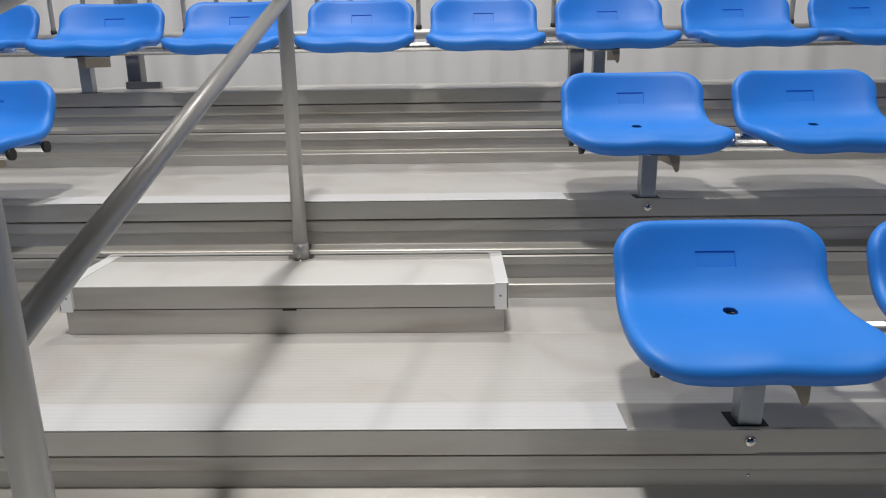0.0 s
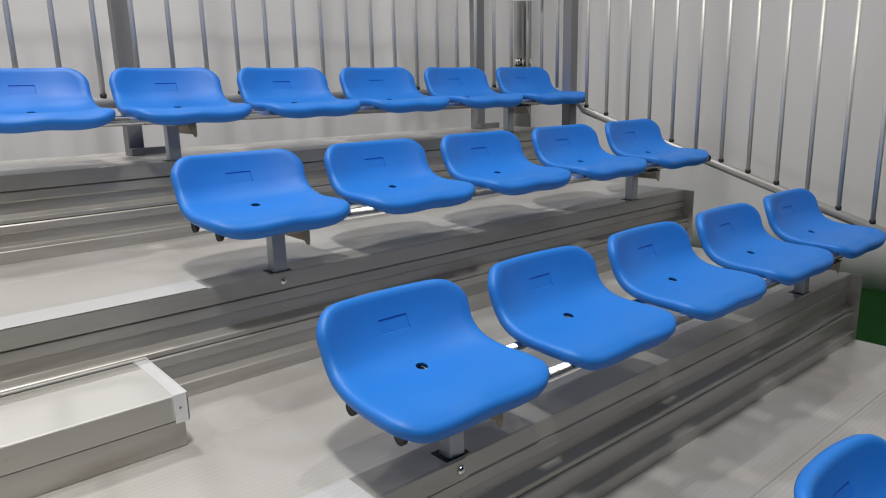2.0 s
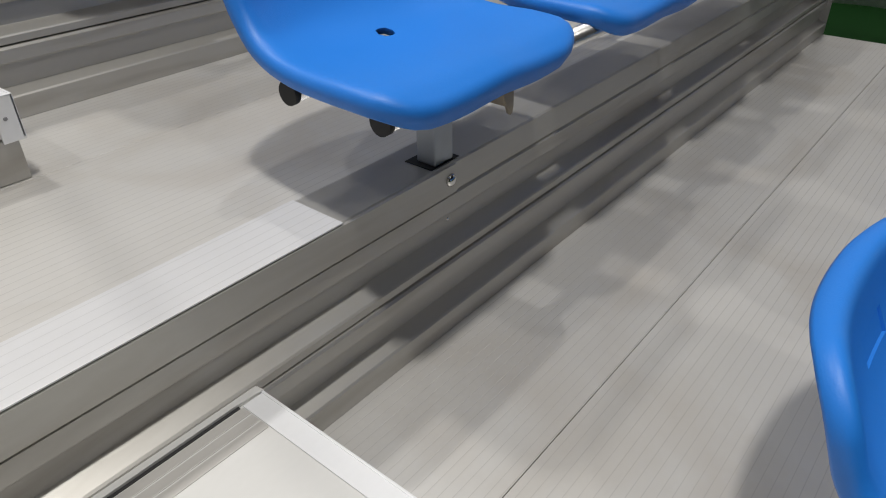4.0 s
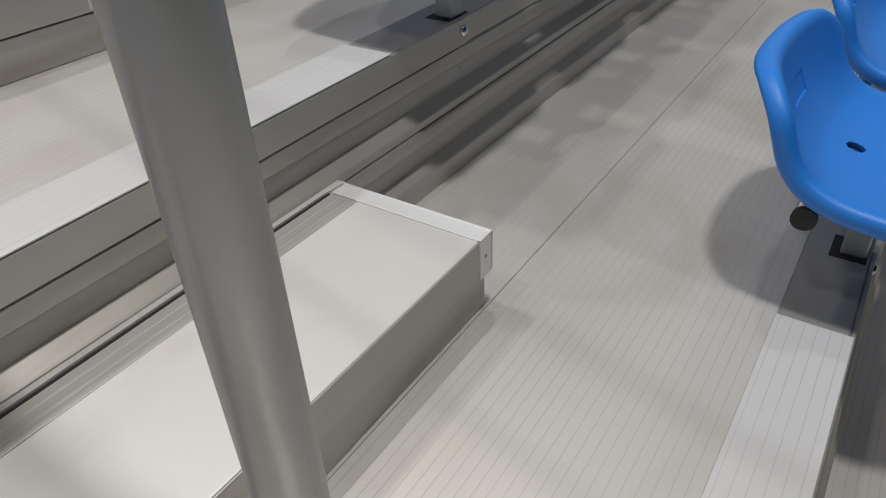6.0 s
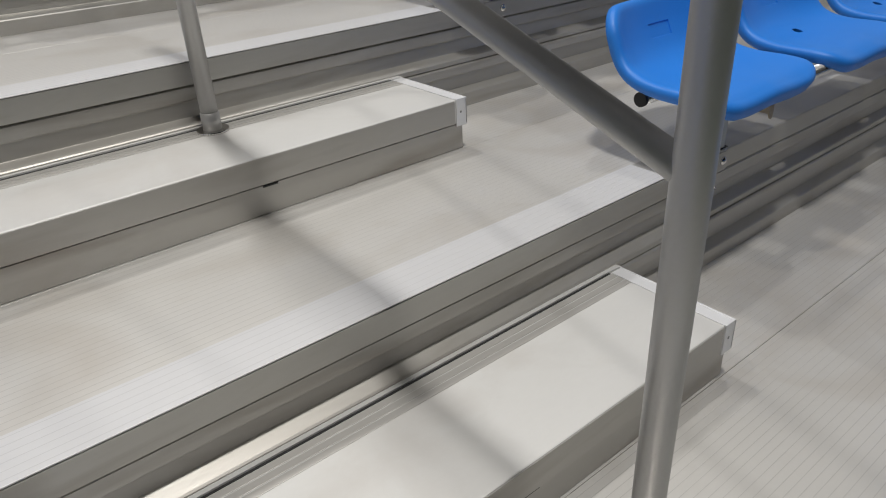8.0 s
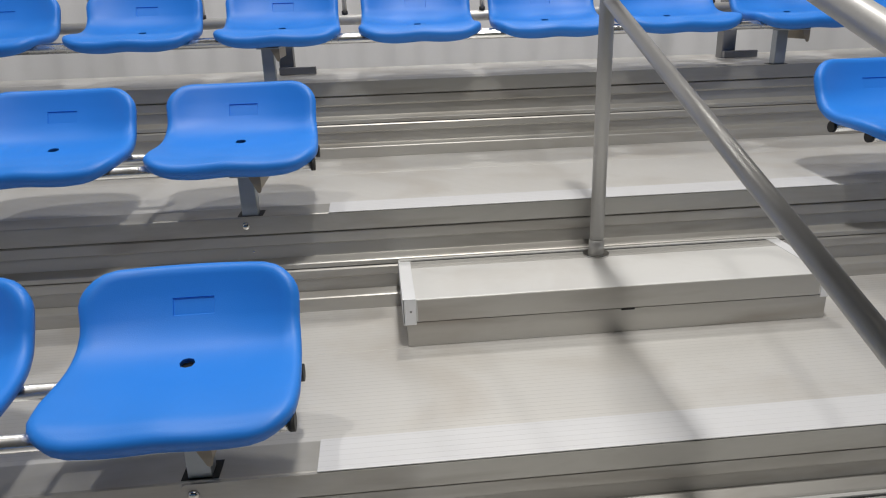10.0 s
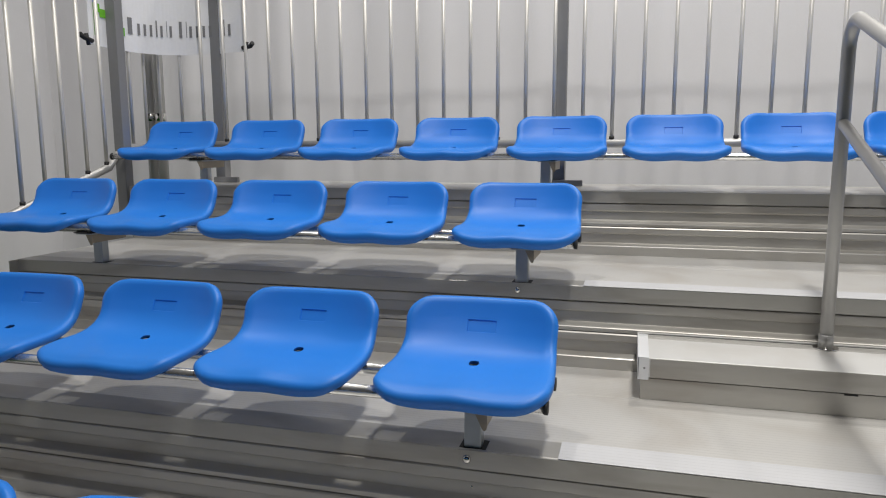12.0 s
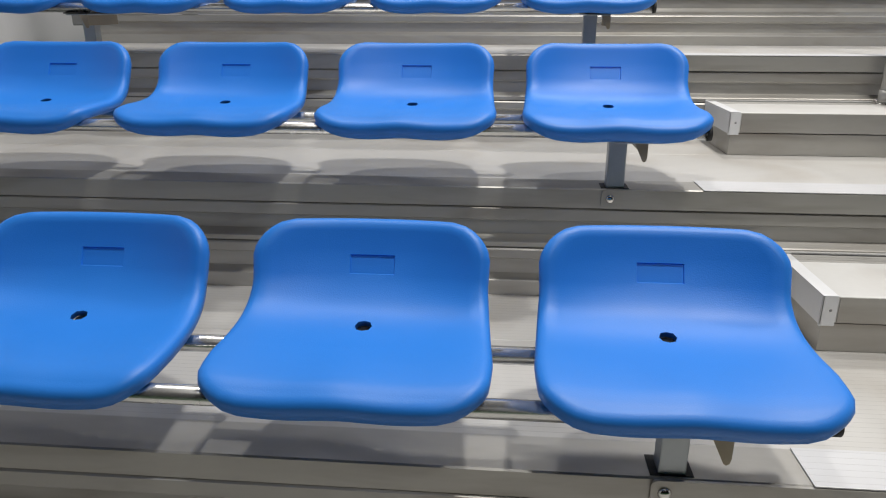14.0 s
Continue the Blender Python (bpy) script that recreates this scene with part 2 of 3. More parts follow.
def dome(x, y, z, r, h, axis="y", sides=14):
    """A low button head that faces the front (-y) or up."""
    bm = bmesh.new()
    rows = []
    for k in range(4):
        a = radians(90 * k / 4)
        rr, hh = r * math.cos(a), h * math.sin(a)
        ring = []
        for i in range(sides):
            c, d = rr * math.cos(2 * math.pi * i / sides), rr * math.sin(2 * math.pi * i / sides)
            ring.append(bm.verts.new((x + c, y - hh, z + d) if axis == "y" else (x + c, y + d, z + hh)))
        rows.append(ring)
    for a, b in zip(rows, rows[1:]):
        for i in range(sides):
            bm.faces.new((a[i], a[(i + 1) % sides], b[(i + 1) % sides], b[i]))
    bm.faces.new(rows[-1])
    bm.faces.new(rows[0][::-1])
    return bm


def front_plate(x0, x1, y0, y1, z0, z1, r):
    """An upright strip with rounded ends, seen from the front."""
    bm = bmesh.new()
    out = []
    for cx, cz, a in ((x1 - r, z1 - r, 0), (x0 + r, z1 - r, 90), (x0 + r, z0 + r, 180), (x1 - r, z0 + r, 270)):
        for k in range(6):
            t = radians(a + 18 * k)
            out.append((cx + r * math.cos(t), cz + r * math.sin(t)))
    a = [bm.verts.new((x, y0, z)) for x, z in out]
    b = [bm.verts.new((x, y1, z)) for x, z in out]
    n = len(out)
    for i in range(n):
        bm.faces.new((a[i], a[(i + 1) % n], b[(i + 1) % n], b[i]))
    bm.faces.new(a[::-1])
    bm.faces.new(b)
    return bm


PLATE_END = FIRST + 0.022


def tier(n):
    y, z = NOSE[n - 1], TOP[n - 1]
    t = empty("bleacher_tier", (0, y, z), "bare aluminium bleacher tier with ribbed riser planks", "bleacher tier", "tiers of the bleacher")
    # seat sections: the deck's own folded edge; aisle: a proud edge plate with rounded ends
    fold = [(0.004, -0.003), (0.007, 0.0), (0.100, 0.0), (0.100, -0.03), (0.02, -0.03), (0.02, -0.0505), (0.004, -0.0505)]
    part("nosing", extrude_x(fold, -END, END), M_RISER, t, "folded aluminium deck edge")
    reach = PLATE_END if n < 4 else END
    part("edge_plate", front_plate(-reach, reach, -0.002, 0.0036, -0.0495, -0.001, 0.012 if n < 4 else 0.001), M_RISER, t, "aluminium edge plate with rounded ends")
    if n < 4:
        part("edge_strip", box(-0.74, 0.74, 0.0, 0.102, 0.0005, 0.0030, 0.0008), M_STRIP, t, "finely ribbed bright tread strip")
        for s in (-1, 1):
            part("bolt", dome(s * FIRST, -0.002, -0.024, 0.0112, 0.007), M_CHROME, t, "polished button-head bolt", True)
            part("rivet", dome(s * (FIRST + 0.0) + 0.01, 0.0135, -0.104, 0.004, 0.002), M_CHROME, t, smooth=True)
    depth = RUN if n < 4 else 0.62
    part("deck_plank", box(-END, END, 0.1006, 0.4715, -0.035, -0.001, 0.0008), M_DECK, t)
    part("deck_plank", box(-END, END, 0.4724, depth + 0.02 if n < 4 else depth, -0.035, -0.001, 0.0008), M_DECK, t)
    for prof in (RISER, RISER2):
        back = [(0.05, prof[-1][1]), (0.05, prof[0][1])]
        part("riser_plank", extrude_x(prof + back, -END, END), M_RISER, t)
    for s in (-1, 1):
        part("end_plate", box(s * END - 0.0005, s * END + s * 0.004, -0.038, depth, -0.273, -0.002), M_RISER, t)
    return t


for n in range(1, 5):
    tier(n)
low = empty("entry_platform", (0, NOSE[0] - RUN, TOP[0] - RISE), "low aluminium platform in front of the bottom tier", "platform")
part("deck_plank", box(-END, END, 0.0, 0.38, -0.035, 0.0, 0.001), M_DECK, low)
part("deck_plank", box(-END, END, 0.3812, 0.76, -0.035, 0.0, 0.001), M_DECK, low)
part("platform_edge", box(-END, END, -0.004, -0.0005, -0.042, 0.0, 0.001), M_RISER, low)

# ---- aisle steps ----


def aisle_step(y_nose, z_deck):
    """A loose step box on a deck, its back against the riser above. Local y is 0 at the riser's plane."""
    t = empty("aisle_step", (0, y_nose, z_deck), "aluminium aisle step box with screwed corner plates on the deck", "step", "aisle steps")
    f = -0.297
    part("step_base", box(-0.547, 0.547, f + 0.004, -0.038, 0, 0.0650, 0.001), M_RISER, t)
    part("step_lid", box(-0.5515, 0.5515, f, -0.026, 0.068, 0.1285, 0.003), M_STEP, t)
    part("front_trim", box(-0.52, 0.52, f - 0.002, f - 0.0002, 0.069, 0.1270, 0.0006), M_RISER, t, "brushed aluminium front face")
    part("latch_slot", box(-0.003, 0.032, f + 0.0025, f + 0.006, 0.0605, 0.0648), M_BLACK, t, "small dark slot under the lid")
    for k in range(3):
        part("tread_rib", box(-0.523, 0.523, -0.033 - 0.017 * k - 0.0145, -0.033 - 0.017 * k, 0.1286, 0.1296, 0.0005), M_RIB, t, "narrow raised aluminium rib")
    part("back_gap", box(-0.520, 0.520, -0.0315, -0.0272, 0.1284, 0.1297), M_BLACK, t, "dark joint at the back of the lid")
    lip = bmesh.new()
    rim = [(0.548, 0.001), (0.557, -0.030), (0.512, -0.0265), (-0.512, -0.0265), (-0.557, -0.030), (-0.548, 0.001)]
    lo = [lip.verts.new((x, y, 0.1285)) for x, y in rim]
    hi = [lip.verts.new((x, y, 0.1345 + 0.06 * max(y, -0.03))) for x, y in rim]
    for i in range(6):
        lip.faces.new((lo[i], lo[(i + 1) % 6], hi[(i + 1) % 6], hi[i]))
    lip.faces.new(lo[::-1])
    lip.faces.new(hi)
    part("back_lip", lip, M_STEP, t, "pale aluminium lip lapped on the ledge behind")
    for s in (-1, 1):
        a, b = sorted((s * 0.524, s * 0.5565))
        cap = part("corner_plate", box(a, b, f - 0.004, f + 0.0005, 0.062, 0.1315, 0.0012), M_TRIM, t, "pale aluminium corner plate")
        part("screw", dome(s * 0.537, f - 0.004, 0.098, 0.0032, 0.0015), M_POST, cap, smooth=True)
        part("end_trim", box(a, b, f - 0.004, -0.031, 0.1287, 0.1303, 0.0006), M_TRIM, t, "pale aluminium end trim")
        c, d = sorted((s * 0.5525, s * 0.5565))
        part("end_skirt", box(c, d, f - 0.004, -0.014, 0.066, 0.1314, 0.0008), M_TRIM, t, "pale aluminium end trim")
    return t


aisle_step(NOSE[2], TOP[1])
aisle_step(NOSE[1], TOP[0])
aisle_step(NOSE[0], TOP[0] - RISE)

# ---- seats ----


def lerp_table(table, v):
    for (a, *p), (b, *q) in zip(table, table[1:]):
        if v <= b:
            f = (v - a) / (b - a)
            return [i + (j - i) * f for i, j in zip(p, q)]
    return list(table[-1][1:])


def smooth_curve(pts, n):
    """Points along a soft line through pts (Catmull-Rom), even in length."""
    pts = [Vector(p) for p in pts]
    ext = [2 * pts[0] - pts[1]] + pts + [2 * pts[-1] - pts[-2]]
    fine = []
    for i in range(1, len(ext) - 2):
        p0, p1, p2, p3 = ext[i - 1:i + 3]
        for k in range(20):
            t = k / 20
            fine.append(0.5 * (2 * p1 + (p2 - p0) * t + (2 * p0 - 5 * p1 + 4 * p2 - p3) * t * t + (3 * p1 - p0 - 3 * p2 + p3) * t ** 3))
    fine.append(pts[-1])
    cum = [0]
    for a, b in zip(fine, fine[1:]):
        cum.append(cum[-1] + (b - a).length)

    def at(s):
        for i in range(len(fine) - 1):
            if s <= cum[i + 1]:
                return fine[i].lerp(fine[i + 1], (s - cum[i]) / max(cum[i + 1] - cum[i], 1e-9))
        return fine[-1]
    return at, cum[-1]


def seat_shell():
    side = [(0, -0.223, -0.010), (0, -0.194, 0.001), (0, -0.135, 0.003), (0, -0.075, 0.000), (0, -0.035, 0.001), (0, 0.0, 0.007), (0, 0.032, 0.020), (0, 0.058, 0.041), (0, 0.077, 0.066), (0, 0.090, 0.093), (0, 0.099, 0.117), (0, 0.106, 0.138)]
    at, total = smooth_curve(side, 0)
    # stations along the profile
    rec0, rec1 = total - 0.082, total - 0.047
    hole_s = 0.211
    stations = [0, 0.004, 0.010, 0.018, 0.030, 0.045, 0.065, 0.095, 0.125, 0.155, 0.182, hole_s - 0.013, hole_s, hole_s + 0.013]
    gap = rec0 - stations[-1]
    stations += [stations[-1] + gap * k / 7 for k in range(1, 7)] + [rec0, rec1, total - 0.036, total - 0.026, total - 0.018, total - 0.010, total - 0.004, total]
    inner = [-0.06, -0.040, -0.014, 0.0, 0.014, 0.040, 0.06]

    def half(s):
        w = lerp_table([(0, 0.197), (0.10, 0.202), (0.22, 0.194), (0.30, 0.189), (0.36, 0.191), (total, 0.185)], s)[0]
        for d, r in ((s, 0.055), (total - s, 0.047)):
            if d < r:
                w -= r - math.sqrt(max(r * r - (r - d) ** 2, 0))
        return w

    bm = bmesh.new()
    top, low = [], []
    for s in stations:
        w = half(s)
        xs = [-w + (w - 0.06) * k / 7 for k in range(7)] + inner + [0.06 + (w - 0.06) * (k + 1) / 7 for k in range(7)]
        p = at(s)
        d = (at(min(s + 0.004, total)) - at(max(s - 0.004, 0))).normalized()
        nrm = Vector((0, -d.z, d.y))
        r0, r1 = [], []
        for x in xs:
            f = min(1, s / total)
            bowl = 0.020 * (abs(x) / 0.2) ** 2.6 * (0.35 + 0.8 * math.exp(-((s - 0.30) / 0.15) ** 2))
            wave = 0.0048 * math.exp(-(s / 0.09) ** 2) * (math.exp(-(x / 0.05) ** 2) - 0.4 * math.exp(-((abs(x) - 0.11) / 0.05) ** 2))
            u = min(1, max(0, (s - 0.20) / (total - 0.20)))
            wrap = 0.022 * (abs(x) / 0.19) ** 2.2 * u * u * (3 - 2 * u)
            q = Vector((x, p.y, p.z)) + nrm * (bowl + wave) + Vector((0, -wrap, 0))
            r0.append(bm.verts.new(q))
            r1.append(bm.verts.new(q - nrm * 0.010))
        top.append(r0)
        low.append(r1)
    ns, nx = len(stations), len(top[0])
    hi = stations.index(hole_s)
    mid = 10

    def hole(i, j):
        return i in (hi - 1, hi) and j in (mid - 1, mid)
    rect = []
    for i in range(ns - 1):
        for j in range(nx - 1):
            if hole(i, j):
                continue
            f = bm.faces.new((top[i][j], top[i][j + 1], top[i + 1][j + 1], top[i + 1][j]))
            if abs(stations[i] - rec0) < 1e-6 and 8 <= j + 0.5 <= 11.5 and 7 < j < 12 - 0:
                rect.append(f)
            bm.faces.new((low[i][j], low[i + 1][j], low[i + 1][j + 1], low[i][j + 1]))
    ring = [(-1, -1), (-1, 0), (-1, 1), (0, 1), (1, 1), (1, 0), (1, -1), (0, -1)]
    for grid in (top, low):
        c = grid[hi][mid].co.copy()
        for a, b in ring:
            v = grid[hi + a][mid + b]
            v.co = c + Vector((b, a * 1.0, 0)).normalized() * 0.0145 + Vector((0, 0, v.co.z - c.z))
    for (a, b), (e, f) in zip(ring, ring[1:] + ring[:1]):
        bm.faces.new((top[hi + a][mid + b], top[hi + e][mid + f], low[hi + e][mid + f], low[hi + a][mid + b]))
        bm.edges.get((top[hi + a][mid + b], top[hi + e][mid + f])).smooth = False
    for grid in (top, low):
        bm.verts.remove(grid[hi][mid])
    # rolled rim all round
    rim = [(0, j) for j in range(nx)] + [(i, nx - 1) for i in range(1, ns)] + [(ns - 1, j) for j in range(nx - 2, -1, -1)] + [(i, 0) for i in range(ns - 2, 0, -1)]
    n = len(rim)
    base = [top[i][j].co.copy() for i, j in rim]
    rings = [[top[i][j] for i, j in rim]]
    outs = []
    for k in range(n):
        t = (base[(k + 1) % n] - base[k - 1]).normalized()
        i, j = rim[k]
        s = stations[i]
        d = (at(min(s + 0.004, total)) - at(max(s - 0.004, 0))).normalized()
        nrm = Vector((0, -d.z, d.y))
        out = t.cross(nrm).normalized()
        outs.append((out, nrm))
    for o, dn in ((0.007, 0.0015), (0.0125, 0.006), (0.0160, 0.013), (0.0175, 0.024), (0.0160, 0.044), (0.0110, 0.052), (0.004, 0.050), (0.002, 0.042)):
        row = []
        for k in range(n):
            out, nrm = outs[k]
            f = stations[rim[k][0]] / total
            deep = dn * (0.82 - 0.15 * max(0, f - 0.2)) * (1 - 0.28 * min(1, abs(base[k].x) / 0.2) ** 3)
            row.append(bm.verts.new(base[k] + out * o - nrm * deep))
        rings.append(row)
    rings.append([low[i][j] for i, j in rim])
    for a, b in zip(rings, rings[1:]):
        for k in range(n):
            bm.faces.new((a[k], a[(k + 1) % n], b[(k + 1) % n], b[k]))
    bmesh.ops.recalc_face_normals(bm, faces=bm.faces)
    if rect:
        got = bmesh.ops.inset_region(bm, faces=rect, thickness=0.0012, depth=-0.0032, use_even_offset=True)
        for f in list(got["faces"]) + rect:
            for e in f.edges:
                e.smooth = False
    return bm


DY, DZ, SHIFT = 0.12, 0.186, 0.016            # the seats sit a little off the bolts
seat = empty("stadium_seat", (FIRST - SHIFT, NOSE[1] + DY, TOP[1] + DZ), "bright blue moulded plastic stadium seat with a low back", "seat", "blue bleacher seats")
part("seat_shell", seat_shell(), M_SEAT, seat, smooth=True)
# the open drain hole's inner shade, put in as a black disc; no real part
bar("hole_shade", [(0, 0, -0.0165), (0, 0, -0.0075)], 0.0155, M_BLACK, seat, "black disc added in place of the shade in the drain hole", 16)
for n in range(1, 5):
    xs = [s * x for s in (1, -1) for x in ROWS_X] if n < 4 else [-2.95, -2.44, -1.93, -1.42, -0.92, -0.42, 0.065, 0.545, 1.03, 1.52, 2.01, 2.50, 3.0]
    for x in xs:
        if n == 2 and x == FIRST:
            continue
        if n == 1 and x > 0:
            copy_thing(seat, pose(x - 0.018, NOSE[0] + DY - 0.03, TOP[0] + DZ - 0.006))
        elif n == 1:
            copy_thing(seat, pose(x + 0.006, NOSE[0] + DY, TOP[0] + DZ + 0.006))
        else:
            copy_thing(seat, pose(x - SHIFT if n < 4 and x > 0 else x - 0.006 if n < 4 else x, NOSE[n - 1] + DY, TOP[n - 1] + DZ))

# ---- seat rails and brackets ----


def gusset(x, y):
    """The folded plate that hangs beside a bracket post."""
    bm = bmesh.new()
    out = [(x + 0.024, 0.128), (x + 0.054, 0.128), (x + 0.054, 0.096), (x + 0.052, 0.088), (x + 0.047, 0.085), (x + 0.043, 0.088)]
    a = [bm.verts.new((px, y, pz)) for px, pz in out]
    b = [bm.verts.new((px, y + 0.004, pz)) for px, pz in out]
    n = len(out)
    for i in range(n):
        bm.faces.new((a[i], a[(i + 1) % n], b[(i + 1) % n], b[i]))
    bm.faces.new(a[::-1])
    bm.faces.new(b)
    return bm


def seat_rail(n, x0, x1, posts):
    y, z = NOSE[n - 1], TOP[n - 1]
    t = empty("seat_rail", (0, y, z), "aluminium twin-tube seat rail on short steel brackets", "seat rail", "seat rails")
    for yy in (-0.062, 0.105):
        tb = bar("rail_tube", [(x0, yy, 0.152), (x1, yy, 0.152)], 0.0155, M_TUBE, t)
        for x, d in ((x0, -1), (x1, 1)):
            bar("end_cap", [(x + d * 0.0005, yy, 0.152), (x + d * 0.010, yy, 0.152)], 0.017, M_BLACK, tb, "black plastic end cap", 16)
    for x in posts:
        part("bracket_post", box(x - 0.022, x + 0.022, 0.012, 0.050, 0.0006, 0.128, 0.003), M_GALV, t, "galvanised square bracket post")
        part("post_socket", box(x - 0.034, x + 0.034, 0.010, 0.064, -0.0008, 0.0012), M_BLACK, t, "dark cut-out in the deck round the post")
        part("arm_plate", box(x - 0.024, x + 0.054, -0.075, 0.125, 0.128, 0.1325, 0.001), M_GALV, t)
        part("arm_web", box(x + 0.050, x + 0.0535, -0.071, 0.120, 0.094, 0.1275, 0.001), M_ZINC, t)
        part("gusset", gusset(x, -0.075), M_ZINC, t, "yellowed folded steel gusset plate")
        part("arm_pad", box(x - 0.030, x + 0.052, -0.080, 0.128, 0.1328, 0.1368, 0.001), M_BLACK, t, "black rubber pad")
    return t


for n in range(1, 4):
    for s in (1, -1):
        a, b = sorted((s * 0.768, s * 3.19))
        seat_rail(n, a, b, (s * FIRST + (0.012 if s < 0 else 0.002), s * 2.72))
seat_rail(4, -3.20, 3.20, (-2.72, -0.97, 0.97, 2.72))

# ---- handrail in the aisle ----
PX, PY1, PY2 = -0.02, -0.512, 0.708          # the front foot stands a little off the aisle's middle
hr = empty("aisle_handrail", (PX, PY1, TOP[0]), "satin steel tube handrail standing in the middle of the aisle", "handrail")
z0, z2 = TOP[0], TOP[1] + 0.1286


def in_line(points):
    """Swings the handrail's plane round the rear post and makes it local to the front foot."""
    return [Vector((PX * (PY2 - y) / (PY2 - PY1) - PX, y - PY1, z - z0)) for _, y, z in points]


top_rail = [(0, PY1, z0), (0, PY1, 1.225)] + arc((PY1 + 0.082, 1.235), 0.082, 180, 108, 12) + arc((PY2 - 0.075, 1.610), 0.075, 108, 0, 11) + [(0, PY2, 1.595), (0, PY2, z2)]
bar("top_rail", in_line(top_rail), 0.0192, M_RAIL, hr, sides=28)
bar("mid_rail", in_line([(0, PY1 + 0.005, 0.982), (0, PY2 - 0.005, 1.402)]), 0.0165, M_RAIL, hr, sides=24)
for yy, zz in ((PY1, z0), (PY2, z2)):
    bar("floor_flange", in_line([(0, yy, zz + 0.0005), (0, yy, zz + 0.006)]), 0.036, M_CHROME, hr, "polished round floor flange", 28)
    bar("collar", in_line([(0, yy, zz + 0.006), (0, yy, zz + 0.046)]), 0.0212, M_RAIL, hr, "satin collar at the foot", 24)

# ---- guard rails ----
BY = 1.90
zb = TOP[3]
gr = empty("back_guard_rail", (0, BY, zb), "back guard rail of square posts and thin steel balusters", "guard rail", "guard rails")
bar("bottom_rail", [(-3.25, 0, 1.352 - zb), (3.25, 0, 1.352 - zb)], 0.021, M_RAIL, gr)
bar("top_rail", [(-3.25, 0, 2.33 - zb), (3.25, 0, 2.33 - zb)], 0.021, M_RAIL, gr)
for k in range(-23, 24):
    x = 0.003 + 0.1398 * k
    bl = bar("baluster", [(x, 0, 1.372 - zb), (x, 0, 2.31 - zb)], 0.0095, M_BALUSTER, gr, sides=12)
    bar("foot_cap", [(x, 0, 1.368 - zb), (x, 0, 1.386 - zb)], 0.0125, M_BLACK, bl, "black plastic cap", 10)
for x in (-2.86, -0.95, 0.95, 2.86):
    part("square_post", box(x - 0.03, x + 0.03, 0.025, 0.085, -0.27, 2.35 - zb, 0.004), M_POST, gr, "dark grey square steel post")
    part("post_foot", box(x - 0.03, x + 0.12, 0.0, 0.024, 0.0012, 0.03, 0.002), M_POST, gr)
for s in (1, -1):
    g = empty("side_guard_rail", (s * 3.25, 0, 0), "sloping side guard rail of steel tube and thin balusters", "guard rail", "guard rails")

    def f(y):
        return 0.772 + 0.31 * y
    KY = 1.53
    bar("bottom_rail", [(0, BY - 0.022, 1.352), (0, KY + 0.03, 1.30), (0, KY - 0.03, f(KY - 0.03)), (0, -1.2, f(-1.2))], 0.021, M_RAIL, g)
    bar("top_rail", [(0, BY - 0.022, 2.30), (0, KY, 2.25), (0, KY - 0.1, f(KY - 0.1) + 0.965), (0, -1.2, f(-1.2) + 0.965)], 0.021, M_RAIL, g)
    part("corner_post", box(-0.03 - s * 0.02, 0.03 - s * 0.02, KY + 0.03, KY + 0.09, TOP[3] - 0.2, 2.2, 0.004), M_POST, g, "dark grey square steel post")
    for y in (1.82, 1.70):
        bar("baluster", [(0, y, 1.36), (0, y, 2.27)], 0.0095, M_BALUSTER, g, sides=12)
    y = 1.484
    while y > -1.15:
        bl = bar("baluster", [(0, y, f(y) + 0.020), (0, y, f(y) + 0.945)], 0.0095, M_BALUSTER, g, sides=12)
        for zz in (f(y) + 0.016, f(y) + 0.925):
            bar("foot_cap", [(0, y, zz), (0, y, zz + 0.018)], 0.0125, M_BLACK, bl, "black plastic cap", 10)
        y -= 0.136

# ---- poles and banners at the back corners ----
for s in (1, -1):
    p = empty("curtain_pole", (s * 3.44, 2.15, 0), "pair of satin steel poles with bright clamps behind the rail", "pole", "curtain poles")
    for d in (-0.036, 0.036):
        bar("pole_tube", [(d, 0, 0), (d, 0, 3.5)], 0.030, M_RAIL, p)
        bar("clamp", [(d, 0, 1.50), (d, 0, 1.545)], 0.034, M_CHROME, p, "bright steel clamp ring")


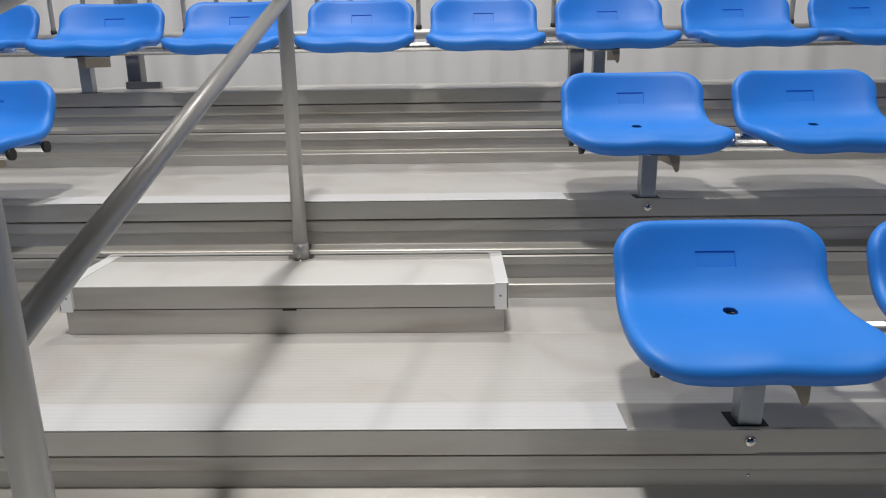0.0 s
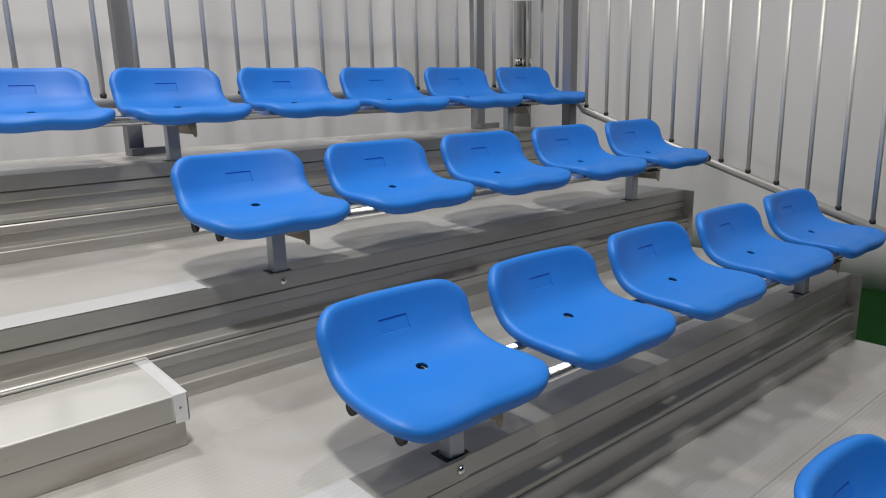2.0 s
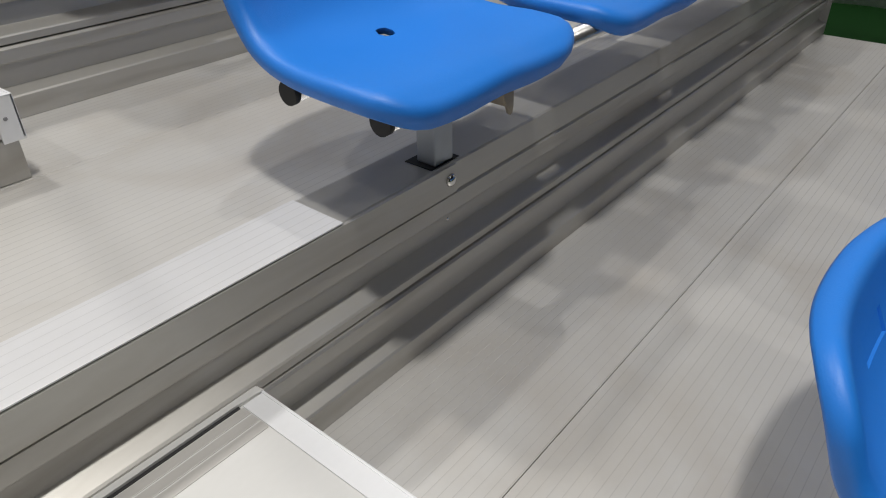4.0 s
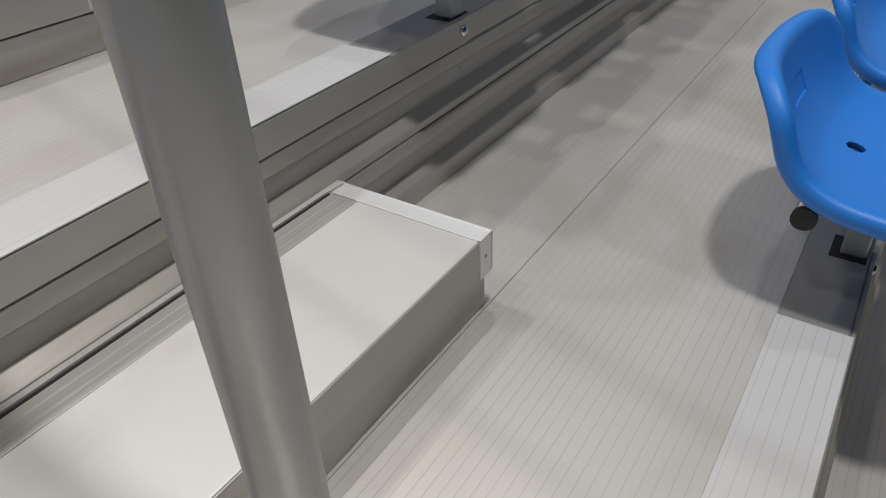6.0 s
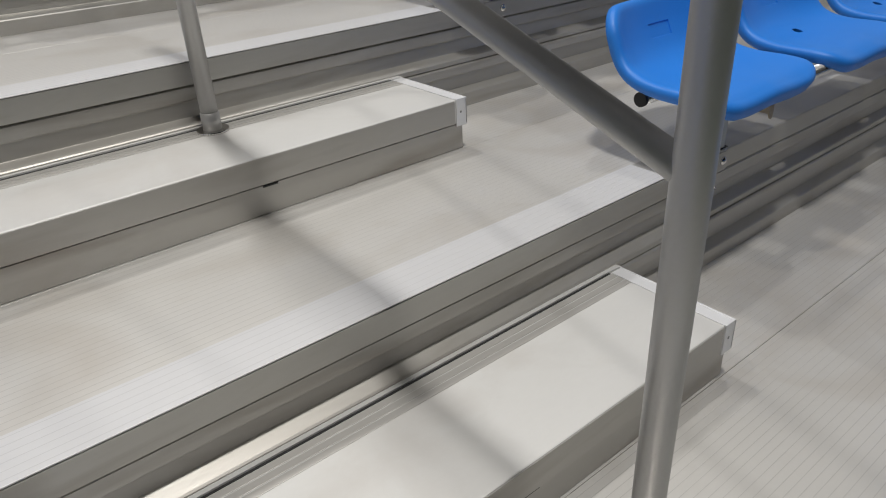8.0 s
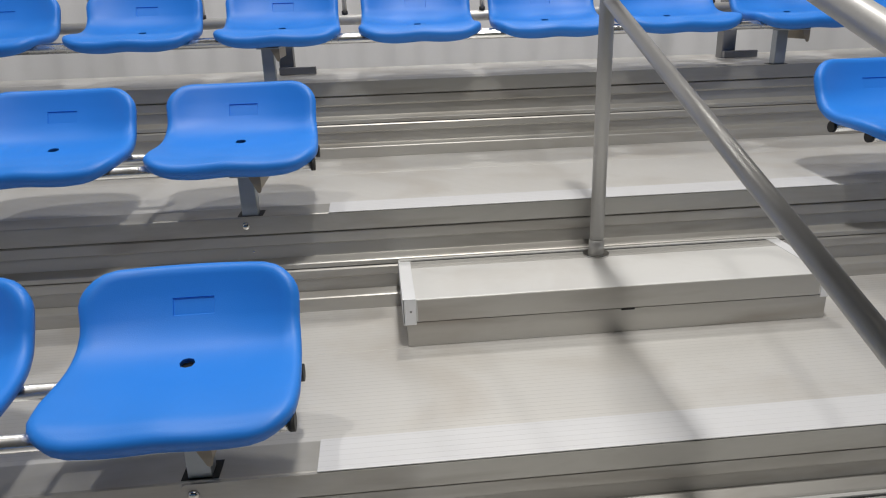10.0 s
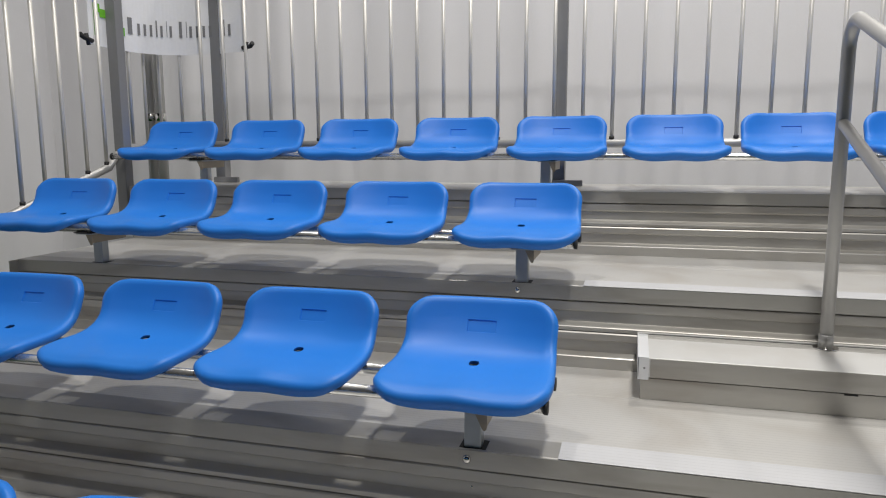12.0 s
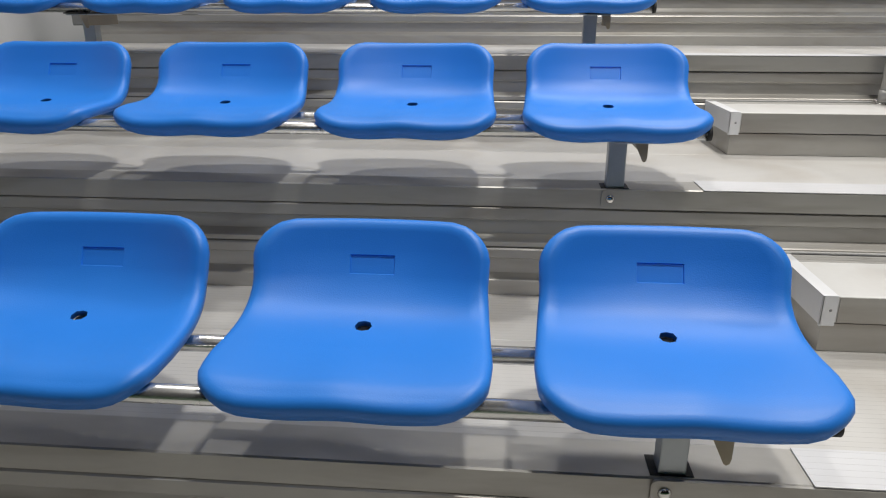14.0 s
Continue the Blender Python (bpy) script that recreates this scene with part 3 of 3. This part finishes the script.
def banner(s):
    """A printed sheet tied across a rear corner of the guard rails, hanging in a soft bow. s: which side."""
    a, c, b = Vector((2.66, BY + 0.012)), Vector((3.30, 2.02)), Vector((3.262, 1.44))
    if s < 0:
        a, b = b, a
    z0, z1, n = 1.86, 2.28, 40

    def at(u, w, off=0.0):
        p = (1 - u) ** 2 * a + 2 * u * (1 - u) * c + u * u * b
        d = (2 * (1 - u) * (c - a) + 2 * u * (b - c)).normalized()
        nrm = Vector((d.y, -d.x)) * (1 if s > 0 else -1)
        if nrm.y > 0 and s > 0:
            nrm = -nrm
        sag = -0.012 * 4 * u * (1 - u) * (1 - w)
        q = p + nrm * off
        return Vector((s * q.x, q.y, z0 + (z1 - z0) * w + sag))
    t = empty("corner_banner", at(0.5, 0), "white printed banner tied with black cable ties across the rail corner", "banner", "corner banners")
    o = t.location

    def patch(name, u0, u1, w0, w1, off, material, label, m=1, k=1):
        bm = bmesh.new()
        rows = []
        for e in (off, off - 0.0012):
            rows.append([[bm.verts.new(at(u0 + (u1 - u0) * i / m, w0 + (w1 - w0) * j / k, e) - o) for i in range(m + 1)] for j in range(k + 1)])
        for r, lay in enumerate(rows):
            for j in range(k):
                for i in range(m):
                    bm.faces.new((lay[j][i], lay[j][i + 1], lay[j + 1][i + 1], lay[j + 1][i]))
        f0, f1 = rows
        for j in (0, k):
            for i in range(m):
                bm.faces.new((f0[j][i], f0[j][i + 1], f1[j][i + 1], f1[j][i]))
        for i in (0, m):
            for j in range(k):
                bm.faces.new((f0[j][i], f0[j + 1][i], f1[j + 1][i], f1[j][i]))
        return part(name, bm, material, t, label)
    patch("sheet", 0, 1, 0, 1, 0, M_BANNER, "", n, 6)
    ink = 0.0035
    # a plain stepped mark and a row of plain bars in place of the printed name
    for k in range(5):
        patch("printed_mark", 0.035 + 0.04 * k, 0.077 + 0.04 * k, 0.40 - 0.055 * k, 0.50 - 0.055 * k, ink, M_LOGO, "plain green printed step")
    for k, w in ((0, 0.12), (2, 0.12)):
        patch("printed_mark", 0.035 + 0.04 * k, 0.055 + 0.04 * k, w, 0.40 - 0.055 * k, ink, M_LOGO, "plain green printed step")
    patch("printed_mark", 0.035, 0.05, 0.50, 0.80, ink, M_LOGOB, "plain blue printed bar")
    patch("printed_mark", 0.035, 0.20, 0.80, 0.86, ink, M_LOGOB, "plain blue printed bar", 4)
    u = 0.26
    for w, gap in ((0.055, 0.012), (0.03, 0.012), (0.03, 0.012), (0.03, 0.012), (0.018, 0.012), (0.03, 0.012), (0.008, 0.012), (0.03, 0.035), (0.034, 0.012), (0.008, 0.012), (0.03, 0.012), (0.03, 0.012), (0.026, 0.012), (0.03, 0.012), (0.03, 0.012), (0.016, 0.012), (0.026, 0.01)):
        patch("printed_bar", u, u + w * 0.55, 0.22, 0.42 if w < 0.02 or w > 0.032 else 0.36, ink, M_INK, "plain grey printed bar")
        u += w + gap
    for u, d in ((0.0, -1), (1.0, 1)):
        q = at(u, 0.04) - o
        e = at(u, 0.04) - at(u - d * 0.05, 0.04)
        e.normalize()
        bar("cable_tie", [q - e * 0.02, q + e * 0.035 + Vector((0, 0, 0.006)), q + e * 0.055 + Vector((0, -0.01, 0.02))], 0.012, M_BLACK, t, "black tape tie", 8)
        bar("cable_tie", [q + e * 0.0 + Vector((0, -0.006, -0.025)), q + e * 0.015 + Vector((0, -0.006, 0.03))], 0.010, M_BLACK, t, "black tape tie", 8)
    return t


banner(1)
banner(-1)
